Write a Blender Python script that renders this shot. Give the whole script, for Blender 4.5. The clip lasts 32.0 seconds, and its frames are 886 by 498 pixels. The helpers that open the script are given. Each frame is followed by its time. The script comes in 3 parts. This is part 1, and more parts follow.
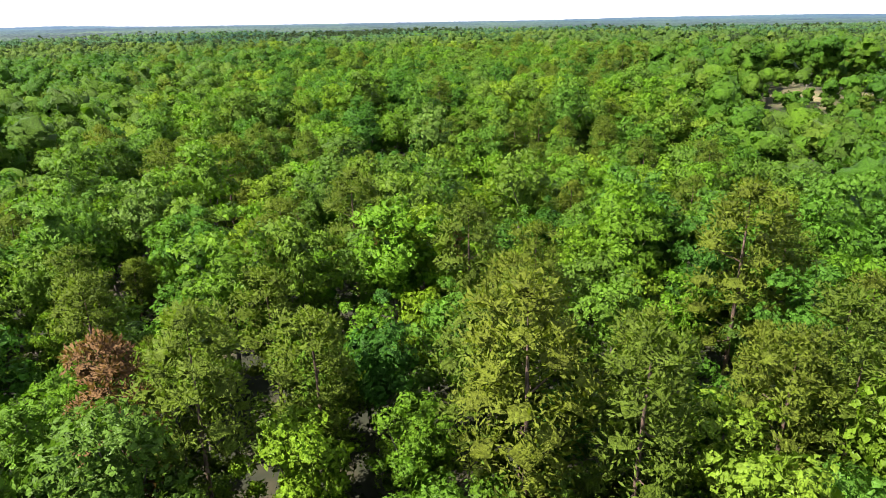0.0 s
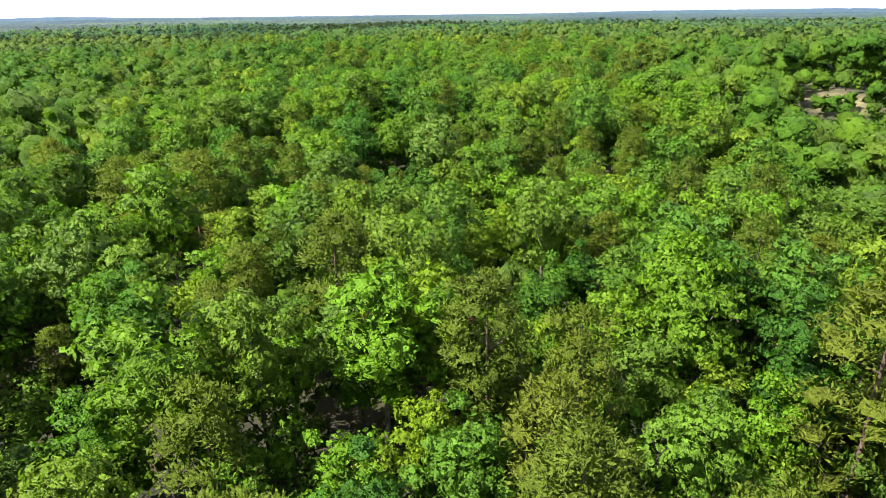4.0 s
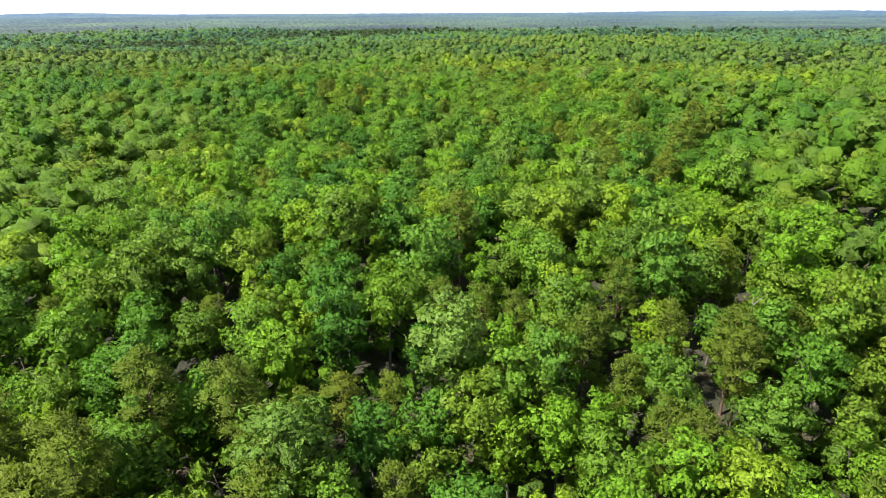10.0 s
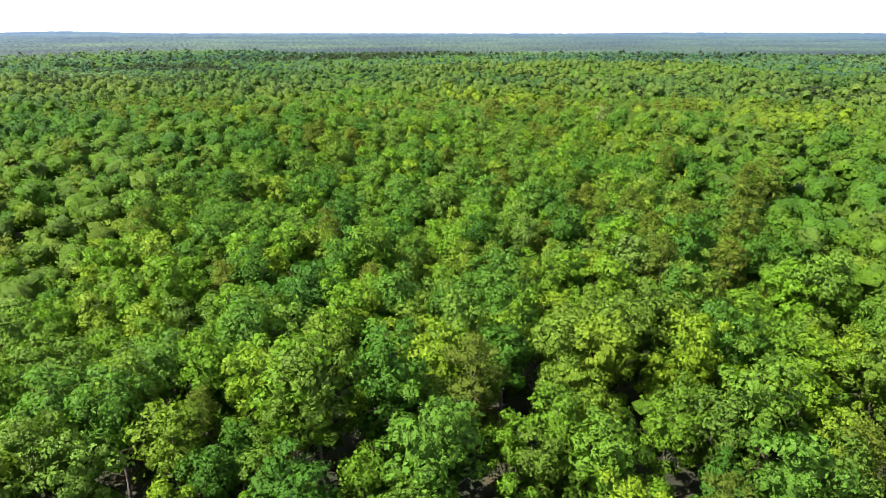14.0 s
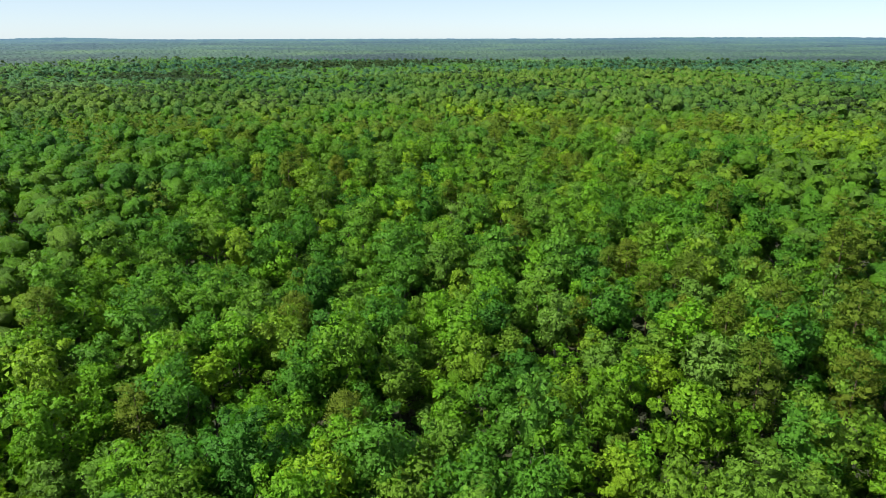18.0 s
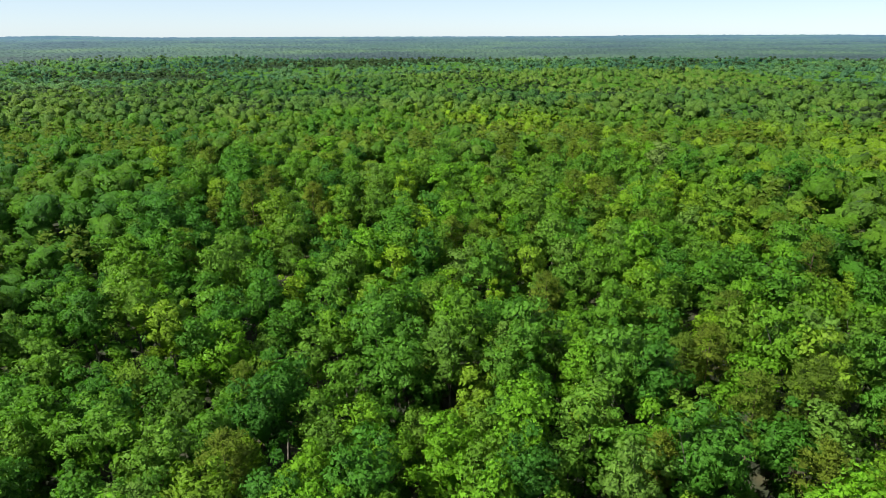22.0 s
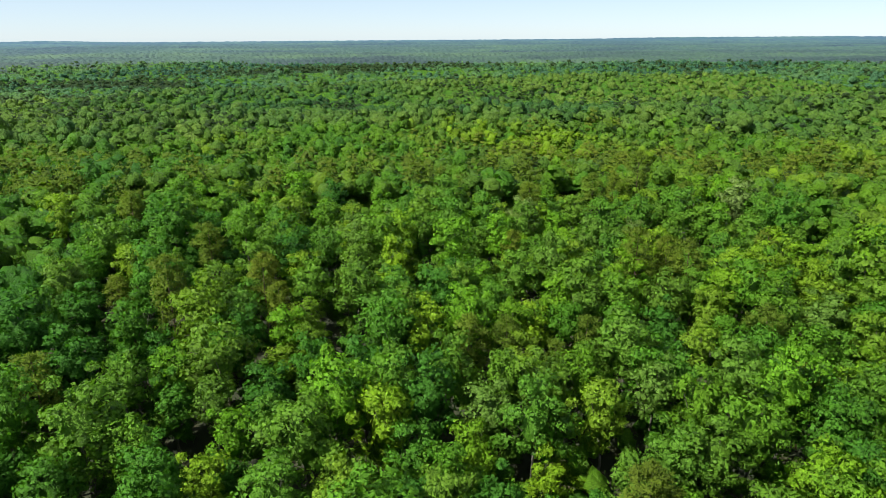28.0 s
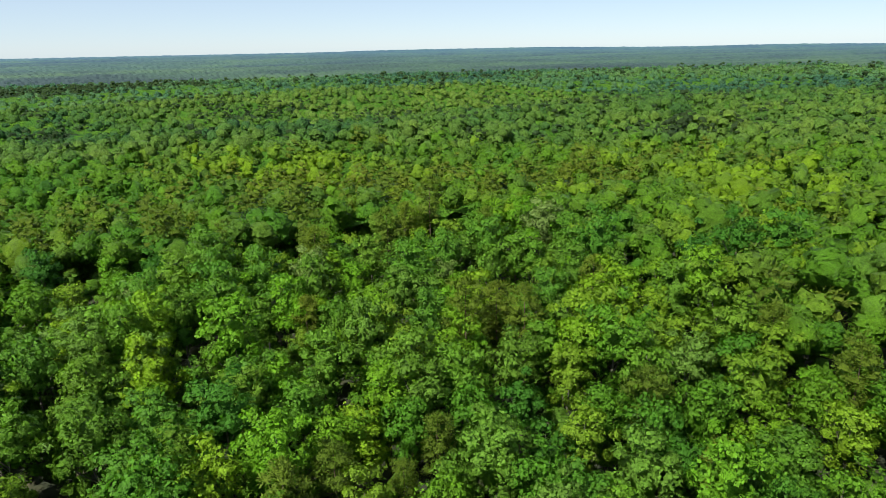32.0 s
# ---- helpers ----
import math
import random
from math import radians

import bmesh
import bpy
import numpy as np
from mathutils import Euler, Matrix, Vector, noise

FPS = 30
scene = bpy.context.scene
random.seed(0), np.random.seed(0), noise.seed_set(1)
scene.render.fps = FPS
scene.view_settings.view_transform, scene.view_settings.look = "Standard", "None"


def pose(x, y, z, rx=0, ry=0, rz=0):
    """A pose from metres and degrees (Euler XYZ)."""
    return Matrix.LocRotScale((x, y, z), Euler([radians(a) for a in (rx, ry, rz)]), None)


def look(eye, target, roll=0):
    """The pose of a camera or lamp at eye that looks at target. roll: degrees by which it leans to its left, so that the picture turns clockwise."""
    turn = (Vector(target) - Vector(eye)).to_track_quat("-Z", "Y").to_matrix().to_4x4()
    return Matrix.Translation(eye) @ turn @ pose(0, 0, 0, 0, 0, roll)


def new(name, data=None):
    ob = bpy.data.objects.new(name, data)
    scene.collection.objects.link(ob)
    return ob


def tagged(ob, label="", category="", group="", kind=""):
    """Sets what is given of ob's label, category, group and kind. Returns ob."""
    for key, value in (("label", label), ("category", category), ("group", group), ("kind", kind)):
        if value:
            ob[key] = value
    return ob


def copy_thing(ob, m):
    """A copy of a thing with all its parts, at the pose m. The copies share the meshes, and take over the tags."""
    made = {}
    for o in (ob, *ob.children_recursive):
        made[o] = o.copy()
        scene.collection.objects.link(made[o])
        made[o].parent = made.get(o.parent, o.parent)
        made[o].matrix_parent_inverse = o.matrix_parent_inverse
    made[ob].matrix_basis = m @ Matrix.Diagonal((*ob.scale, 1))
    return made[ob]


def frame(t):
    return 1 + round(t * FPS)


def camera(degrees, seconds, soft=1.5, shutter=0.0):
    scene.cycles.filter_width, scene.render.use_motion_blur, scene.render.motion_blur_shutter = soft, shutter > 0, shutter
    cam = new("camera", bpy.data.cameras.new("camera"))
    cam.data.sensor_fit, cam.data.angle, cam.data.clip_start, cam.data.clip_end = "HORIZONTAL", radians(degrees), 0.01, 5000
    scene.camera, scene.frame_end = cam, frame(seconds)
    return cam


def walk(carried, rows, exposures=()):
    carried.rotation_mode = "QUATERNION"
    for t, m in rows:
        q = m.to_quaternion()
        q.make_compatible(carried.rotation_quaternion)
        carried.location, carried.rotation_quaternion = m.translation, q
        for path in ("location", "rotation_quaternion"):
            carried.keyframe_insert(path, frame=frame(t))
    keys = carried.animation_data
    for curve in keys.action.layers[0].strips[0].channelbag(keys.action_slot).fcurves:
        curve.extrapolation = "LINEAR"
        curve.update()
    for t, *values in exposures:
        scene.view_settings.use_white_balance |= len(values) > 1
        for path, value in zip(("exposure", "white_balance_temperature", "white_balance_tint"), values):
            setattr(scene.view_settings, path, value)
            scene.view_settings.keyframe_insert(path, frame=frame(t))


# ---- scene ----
cam = camera(68.9, 32.0, soft=0.8)
METRES, EYE, TILT, LEAN, TURN = 270.0, 40.0, 0.0, -2.95, 0.0
ROWS = [
    (0.0, 0.0, 0.0, 0.0, -1.37, -19.64, 3.84),
    (0.5, -0.0001, 0.0013, 0.0, -1.4, -19.81, 3.84),
    (1.0, 0.0, 0.0042, 0.0001, -1.44, -20.0, 3.84),
    (1.5, 0.0002, 0.0096, 0.0002, -1.46, -20.07, 3.84),
    (2.0, 0.0003, 0.0179, 0.0001, -1.43, -20.05, 3.85),
    (2.5, 0.0003, 0.0283, 0.0002, -1.35, -20.05, 3.81),
    (3.0, 0.0002, 0.0387, 0.0002, -1.26, -20.1, 3.73),
    (3.5, 0.0, 0.0507, 0.0007, -1.15, -20.16, 3.64),
    (5.5, -0.0002, 0.1025, 0.0107, -0.83, -20.28, 3.54),
    (6.0, -0.0002, 0.1161, 0.0145, -0.75, -20.3, 3.48),
    (6.5, -0.0, 0.13, 0.0185, -0.69, -20.33, 3.42),
    (7.0, -0.0, 0.1442, 0.0227, -0.67, -20.34, 3.38),
    (7.5, 0.0001, 0.1586, 0.0279, -0.61, -20.38, 3.32),
    (8.0, 0.0002, 0.1736, 0.0336, -0.57, -20.38, 3.29),
    (8.5, 0.0002, 0.1884, 0.039, -0.53, -20.41, 3.25),
    (9.0, 0.0004, 0.2034, 0.0447, -0.49, -20.43, 3.25),
    (9.5, 0.0004, 0.2185, 0.0505, -0.49, -20.45, 3.2),
    (10.0, 0.0003, 0.2337, 0.056, -0.49, -20.46, 3.17),
    (10.5, 0.0003, 0.2493, 0.0617, -0.48, -20.52, 3.13),
    (11.0, 0.0004, 0.2654, 0.0674, -0.46, -20.53, 3.12),
    (11.5, 0.0004, 0.282, 0.0724, -0.47, -20.55, 3.08),
    (12.0, 0.0002, 0.2983, 0.0749, -0.46, -20.57, 3.04),
    (12.5, -0.0, 0.3149, 0.0752, -0.43, -20.51, 2.99),
    (13.0, -0.0006, 0.3321, 0.0753, -0.42, -20.5, 2.94),
    (13.5, -0.0013, 0.3496, 0.0758, -0.44, -20.27, 2.92),
    (14.0, -0.0021, 0.3674, 0.0767, -0.49, -18.93, 2.89),
    (14.5, -0.0029, 0.3851, 0.0772, -0.54, -18.41, 2.89),
    (16.5, -0.0021, 0.4555, 0.0823, -0.52, -18.53, 2.93),
    (17.0, -0.0024, 0.4737, 0.0829, -0.56, -18.52, 2.95),
    (17.5, -0.0029, 0.4917, 0.0835, -0.61, -18.54, 2.98),
    (18.0, -0.0032, 0.5097, 0.084, -0.65, -18.54, 3.02),
    (18.5, -0.0037, 0.5279, 0.0844, -0.69, -18.59, 3.03),
    (19.0, -0.0042, 0.5464, 0.0846, -0.74, -18.62, 3.04),
    (19.5, -0.0046, 0.5652, 0.0846, -0.79, -18.65, 3.06),
    (20.0, -0.0051, 0.5843, 0.0846, -0.84, -18.66, 3.06),
    (20.5, -0.0054, 0.6035, 0.0846, -0.89, -18.69, 3.06),
    (21.0, -0.0057, 0.6232, 0.0844, -0.92, -18.73, 3.08),
    (21.5, -0.0062, 0.6429, 0.0843, -0.97, -18.73, 3.06),
    (22.0, -0.0065, 0.6629, 0.0843, -0.99, -18.74, 3.07),
    (22.5, -0.007, 0.6832, 0.0841, -1.02, -18.68, 3.08),
    (23.0, -0.0074, 0.7033, 0.0841, -1.07, -18.61, 3.08),
    (23.5, -0.008, 0.7226, 0.0843, -1.13, -18.57, 3.1),
    (24.0, -0.0085, 0.7411, 0.0844, -1.17, -18.53, 3.13),
    (24.5, -0.0091, 0.7588, 0.0847, -1.22, -18.53, 3.16),
    (25.0, -0.0096, 0.7757, 0.0849, -1.26, -18.51, 3.2),
    (25.5, -0.0102, 0.7922, 0.0849, -1.29, -18.5, 3.23),
    (27.5, -0.0117, 0.8543, 0.0828, -1.4, -18.47, 3.31),
    (28.0, -0.0121, 0.8698, 0.0825, -1.44, -18.49, 3.32),
    (28.5, -0.0125, 0.8855, 0.0822, -1.46, -18.5, 3.31),
    (29.0, -0.0129, 0.9014, 0.0819, -1.5, -18.41, 3.32),
    (29.5, -0.0133, 0.917, 0.0817, -1.53, -18.35, 3.34),
    (30.0, -0.0138, 0.9316, 0.0817, -1.57, -18.3, 3.37),
    (30.5, -0.0143, 0.9455, 0.0816, -1.63, -18.46, 3.39),
    (31.0, -0.0142, 0.9599, 0.0816, -1.91, -18.44, 3.42),
    (31.5, -0.0131, 0.9743, 0.0813, -9.63, -18.41, 3.49),
    (32.0, -0.0147, 0.9877, 0.0807, -23.7, -18.75, 3.64),
]
walk(cam, [(t, pose(0, 0, EYE, TILT, LEAN, TURN) @ pose(METRES * x, METRES * y, METRES * z, 90 + pitch, roll, yaw)) for t, x, y, z, yaw, pitch, roll in ROWS],
     exposures=[(0.0, 1.76, 6500, 22), (14.0, 1.8, 6500, 23), (14.5, 1.27, 6450, 3), (30.5, 1.24, 6450, 3), (32.0, 1.12, 6450, 3)])

# ---- sky and sun ----
SUN_TO = Vector((-0.62, -0.30, 0.88)).normalized()
world = bpy.data.worlds.new("sky")
scene.world = world
world.use_nodes = True
wn = world.node_tree.nodes
sky = wn.new("ShaderNodeTexSky")
sky.sky_type = "NISHITA"
sky.sun_disc = False
sky.altitude = 1500
sky.sun_elevation = math.asin(SUN_TO.z)
sky.sun_rotation = math.atan2(SUN_TO.x, SUN_TO.y)
sky.air_density, sky.dust_density, sky.ozone_density = 0.8, 0.5, 3.0
wn["Background"].inputs["Strength"].default_value = 0.1
haze = wn.new("ShaderNodeMix")
haze.data_type = "RGBA"
haze.inputs["Factor"].default_value = 0.7
haze.inputs["B"].default_value = (2.45, 2.62, 3.2, 1)
world.node_tree.links.new(sky.outputs["Color"], haze.inputs["A"])
world.node_tree.links.new(haze.outputs["Result"], wn["Background"].inputs["Color"])
sun = new("sun", bpy.data.lights.new("sun", "SUN"))
sun.data.energy, sun.data.angle, sun.data.color = 3.9, radians(0.53), (1.0, 0.96, 0.88)
sun.matrix_world = look(SUN_TO * 300, (0, 0, 0))

# ---- materials ----


def material(name):
    m = bpy.data.materials.new(name)
    m.use_nodes = True
    nt = m.node_tree
    return m, nt, nt.nodes, nt.links, nt.nodes["Principled BSDF"]


def ramp(nodes, stops):
    r = nodes.new("ShaderNodeValToRGB")
    while len(r.color_ramp.elements) < len(stops):
        r.color_ramp.elements.new(0.5)
    for e, (p, c) in zip(r.color_ramp.elements, stops):
        e.position, e.color = p, (*c, 1)
    return r


def foliage(name, stops, per_object, through_light=0.42, rough=0.55, spread=0.3, grain=3.4, cut=0.0):
    """Leaves: a hue for each tree, a lightness for each leaf spray, some light passing through the blade."""
    m, nt, nodes, links, bsdf = material(name)
    if per_object:
        pick = nodes.new("ShaderNodeObjectInfo").outputs["Random"]
    else:
        a = nodes.new("ShaderNodeAttribute")
        a.attribute_name = "tint"
        pick = a.outputs["Fac"]
    hue = ramp(nodes, stops)
    links.new(pick, hue.inputs["Fac"])
    geo = nodes.new("ShaderNodeNewGeometry")
    vary = nodes.new("ShaderNodeMapRange")
    vary.inputs["To Min"].default_value, vary.inputs["To Max"].default_value = 1 - spread * 0.5, 1 + spread * 0.5
    links.new(geo.outputs["Random Per Island"], vary.inputs["Value"])
    patch = nodes.new("ShaderNodeTexNoise")
    patch.inputs["Scale"].default_value = 0.6
    patch.inputs["Detail"].default_value = 3
    coord = nodes.new("ShaderNodeTexCoord")
    links.new(coord.outputs["Object"], patch.inputs["Vector"])
    wide = nodes.new("ShaderNodeMapRange")
    wide.inputs["From Min"].default_value, wide.inputs["From Max"].default_value = 0.3, 0.7
    wide.inputs["To Min"].default_value, wide.inputs["To Max"].default_value = 0.86, 1.14
    links.new(patch.outputs["Fac"], wide.inputs["Value"])
    mul = nodes.new("ShaderNodeMath")
    mul.operation = "MULTIPLY"
    links.new(vary.outputs["Result"], mul.inputs[0])
    links.new(wide.outputs["Result"], mul.inputs[1])
    scale = nodes.new("ShaderNodeVectorMath")
    scale.operation = "SCALE"
    links.new(hue.outputs["Color"], scale.inputs[0])
    links.new(scale.outputs["Vector"], bsdf.inputs["Base Color"])
    bsdf.inputs["Roughness"].default_value = rough
    bsdf.inputs["Specular IOR Level"].default_value = 0.12
    cell = nodes.new("ShaderNodeTexVoronoi")
    cell.inputs["Scale"].default_value = grain
    cell.distance = "MANHATTAN"
    links.new(coord.outputs["Object"], cell.inputs["Vector"])
    leaf = nodes.new("ShaderNodeSeparateColor")
    links.new(cell.outputs["Color"], leaf.inputs["Color"])
    single = nodes.new("ShaderNodeMapRange")
    single.inputs["To Min"].default_value, single.inputs["To Max"].default_value = (0.85, 1.15) if cut else (0.66, 1.26)
    links.new(leaf.outputs["Red"], single.inputs["Value"])
    both = nodes.new("ShaderNodeMath")
    both.operation = "MULTIPLY"
    links.new(mul.outputs["Value"], both.inputs[0])
    links.new(single.outputs["Result"], both.inputs[1])
    links.new(both.outputs["Value"], scale.inputs["Scale"])
    relief = nodes.new("ShaderNodeBump")
    relief.invert = True
    relief.inputs["Strength"].default_value, relief.inputs["Distance"].default_value = 0.5 if cut else 0.9, 0.8 / grain
    links.new(cell.outputs["Distance"], relief.inputs["Height"])
    links.new(relief.outputs["Normal"], bsdf.inputs["Normal"])
    warm = nodes.new("ShaderNodeMix")
    warm.data_type, warm.blend_type = "RGBA", "MULTIPLY"
    warm.inputs["Factor"].default_value = 1.0
    warm.inputs["B"].default_value = (1.15, 1.3, 0.6, 1)
    links.new(scale.outputs["Vector"], warm.inputs["A"])
    tr = nodes.new("ShaderNodeBsdfTranslucent")
    links.new(warm.outputs["Result"], tr.inputs["Color"])
    mix = nodes.new("ShaderNodeMixShader")
    mix.inputs["Fac"].default_value = through_light
    links.new(bsdf.outputs["BSDF"], mix.inputs[1])
    links.new(tr.outputs["BSDF"], mix.inputs[2])
    surface = mix.outputs["Shader"]
    if cut:  # the gaps between the single leaves of a spray
        blade = nodes.new("ShaderNodeMath")
        blade.operation = "GREATER_THAN"
        blade.inputs[1].default_value = cut
        links.new(cell.outputs["Distance"], blade.inputs[0])
        gap = nodes.new("ShaderNodeBsdfTransparent")
        holes = nodes.new("ShaderNodeMixShader")
        links.new(blade.outputs["Value"], holes.inputs["Fac"])
        links.new(surface, holes.inputs[1])
        links.new(gap.outputs["BSDF"], holes.inputs[2])
        surface = holes.outputs["Shader"]
    links.new(surface, nodes["Material Output"].inputs["Surface"])
    return m


OAK = [(0.0, (0.055, 0.156, 0.015)), (0.25, (0.077, 0.196, 0.014)), (0.5, (0.110, 0.227, 0.013)), (0.75, (0.088, 0.176, 0.021)), (1.0, (0.134, 0.233, 0.015))]
HICKORY = [(0.0, (0.123, 0.271, 0.013)), (0.4, (0.108, 0.242, 0.013)), (0.7, (0.172, 0.288, 0.013)), (1.0, (0.156, 0.255, 0.020))]
GUM = [(0.0, (0.044, 0.136, 0.015)), (0.5, (0.057, 0.165, 0.014)), (1.0, (0.079, 0.196, 0.018))]
WHITE = [(0.0, (0.130, 0.227, 0.020)), (0.4, (0.079, 0.198, 0.020)), (0.7, (0.108, 0.229, 0.017)), (1.0, (0.123, 0.220, 0.034))]
PINE = [(0.0, (0.119, 0.174, 0.016)), (0.5, (0.099, 0.158, 0.016)), (1.0, (0.139, 0.180, 0.017))]
RUST = [(0.0, (0.190, 0.105, 0.042)), (1.0, (0.160, 0.095, 0.036))]
MIXED = [(p, tuple(0.88 * v for v in c)) for p, c in ((0.0, GUM[0][1]), (0.2, GUM[1][1]), (0.4, OAK[1][1]), (0.6, OAK[2][1]), (0.75, OAK[3][1]), (0.85, WHITE[0][1]), (1.0, HICKORY[2][1]))]

# broadleaf greens at middle distance, bluer to carry a first touch of haze
MIDDLE_HAZED = [(0.0, (0.038, 0.104, 0.028)), (0.25, (0.057, 0.134, 0.026)), (0.5, (0.079, 0.158, 0.024)), (0.8, (0.100, 0.179, 0.026)), (1.0, (0.122, 0.198, 0.028))]
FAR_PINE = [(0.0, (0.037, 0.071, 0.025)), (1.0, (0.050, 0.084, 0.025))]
# far leaf greens with the blue of distant haze mixed into the colour
FAR_HAZED = [(0.0, (0.039, 0.106, 0.066)), (0.35, (0.060, 0.146, 0.066)), (0.7, (0.085, 0.179, 0.066)), (1.0, (0.112, 0.206, 0.061))]


def leaf_pair(name, stops, *look_of):
    """The loose sprays of a crown, with gaps between their leaves, and the closed leafage under them."""
    a, b, spread, grain, cut, single = (*look_of, True)[:6]
    return foliage(name + "_sprays", stops, single, a, b, spread, grain, cut), foliage(name, stops, single, a, b, spread, grain * 1.2)


oak_leaf = leaf_pair("oak_leaves", OAK, 0.34, 0.44, 0.42, 5.6, 0.92)
hickory_leaf = leaf_pair("hickory_leaves", HICKORY, 0.34, 0.44, 0.42, 5.2, 0.92)
gum_leaf = leaf_pair("gum_leaves", GUM, 0.34, 0.5, 0.3, 6.0, 0.92)
pale_leaf = leaf_pair("pale_oak_leaves", [(0.0, (0.13, 0.20, 0.040)), (1.0, (0.15, 0.22, 0.055))], 0.34, 0.44, 0.42, 5.6, 0.92)
white_leaf = leaf_pair("white_oak_leaves", WHITE, 0.34, 0.44, 0.42, 5.8, 0.92)
pine_leaf = leaf_pair("pine_needles", PINE, 0.35, 0.6, 0.3, 7.0, 1.1)
rust_leaf = leaf_pair("dry_needles", RUST, 0.3, 0.6, 0.3, 6.0, 1.1)
woods_leaf = leaf_pair("woods_leaves", MIXED, 0.3, 0.44, 0.36, 5.0, 0.9, False)
woods_needle = leaf_pair("woods_needles", PINE, 0.35, 0.6, 0.3, 5.0, 1.1, False)
hazed_middle_leaf = leaf_pair("hazed_middle_woods_leaves", MIDDLE_HAZED, 0.28, 0.55, 0.25, 1.7, 0.85, False)
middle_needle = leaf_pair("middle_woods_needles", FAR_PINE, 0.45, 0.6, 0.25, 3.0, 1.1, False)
hazed_far_leaf = leaf_pair("hazed_far_woods_leaves", FAR_HAZED, 0.3, 0.6, 0.2, 0.8, 0.85, False)
under_leaf = foliage("understory_leaves", [(0.0, FAR_PINE[0][1]), (0.25, GUM[1][1]), (0.6, OAK[1][1]), (1.0, OAK[2][1])], False, 0.35, 0.6, 0.3, 1.4)


def bark_material(name, dark, light, scale):
    m, nt, nodes, links, bsdf = material(name)
    coord = nodes.new("ShaderNodeTexCoord")
    stretch = nodes.new("ShaderNodeMapping")
    stretch.inputs["Scale"].default_value = (scale, scale, scale * 0.2)
    links.new(coord.outputs["Object"], stretch.inputs["Vector"])
    n = nodes.new("ShaderNodeTexNoise")
    n.inputs["Scale"].default_value, n.inputs["Detail"].default_value = 1.0, 5
    links.new(stretch.outputs["Vector"], n.inputs["Vector"])
    c = ramp(nodes, [(0.35, dark), (0.7, light)])
    links.new(n.outputs["Fac"], c.inputs["Fac"])
    links.new(c.outputs["Color"], bsdf.inputs["Base Color"])
    bsdf.inputs["Roughness"].default_value = 0.9
    b = nodes.new("ShaderNodeBump")
    b.inputs["Strength"].default_value, b.inputs["Distance"].default_value = 0.8, 0.03
    links.new(n.outputs["Fac"], b.inputs["Height"])
    links.new(b.outputs["Normal"], bsdf.inputs["Normal"])
    return m


oak_bark = bark_material("oak_bark", (0.05, 0.042, 0.034), (0.17, 0.15, 0.125), 9)
pine_bark = bark_material("pine_bark", (0.055, 0.036, 0.026), (0.19, 0.125, 0.085), 7)
grey_wood = bark_material("weathered_wood", (0.13, 0.11, 0.095), (0.30, 0.27, 0.235), 8)

# clearings: middle x, y and half widths, in metres
CLEARINGS = [(113, 197, 8, 11), (122, 219, 5, 9), (131, 240, 4, 11), (138, 257, 4, 9), (131, 193, 6, 12), (155, 374, 5, 7)]


def ground_material():
    m, nt, nodes, links, bsdf = material("forest_floor")
    coord = nodes.new("ShaderNodeTexCoord")
    n = nodes.new("ShaderNodeTexNoise")
    n.inputs["Scale"].default_value, n.inputs["Detail"].default_value = 0.25, 8
    links.new(coord.outputs["Object"], n.inputs["Vector"])
    litter = ramp(nodes, [(0.3, (0.012, 0.016, 0.006)), (0.5, (0.022, 0.026, 0.009)), (0.72, (0.055, 0.046, 0.020))])
    links.new(n.outputs["Fac"], litter.inputs["Fac"])
    g = nodes.new("ShaderNodeTexNoise")
    g.inputs["Scale"].default_value, g.inputs["Detail"].default_value = 0.6, 6
    links.new(coord.outputs["Object"], g.inputs["Vector"])
    grass = ramp(nodes, [(0.3, (0.085, 0.115, 0.028)), (0.5, (0.165, 0.150, 0.060)), (0.75, (0.235, 0.180, 0.100))])
    links.new(g.outputs["Fac"], grass.inputs["Fac"])
    a = nodes.new("ShaderNodeAttribute")
    a.attribute_name = "open_grass"
    mix = nodes.new("ShaderNodeMix")
    mix.data_type = "RGBA"
    links.new(a.outputs["Fac"], mix.inputs["Factor"])
    links.new(litter.outputs["Color"], mix.inputs["A"])
    links.new(grass.outputs["Color"], mix.inputs["B"])
    links.new(mix.outputs["Result"], bsdf.inputs["Base Color"])
    bsdf.inputs["Roughness"].default_value = 0.95
    b = nodes.new("ShaderNodeBump")
    b.inputs["Strength"].default_value, b.inputs["Distance"].default_value = 0.7, 0.2
    links.new(g.outputs["Fac"], b.inputs["Height"])
    links.new(b.outputs["Normal"], bsdf.inputs["Normal"])
    return m


floor_mat = ground_material()


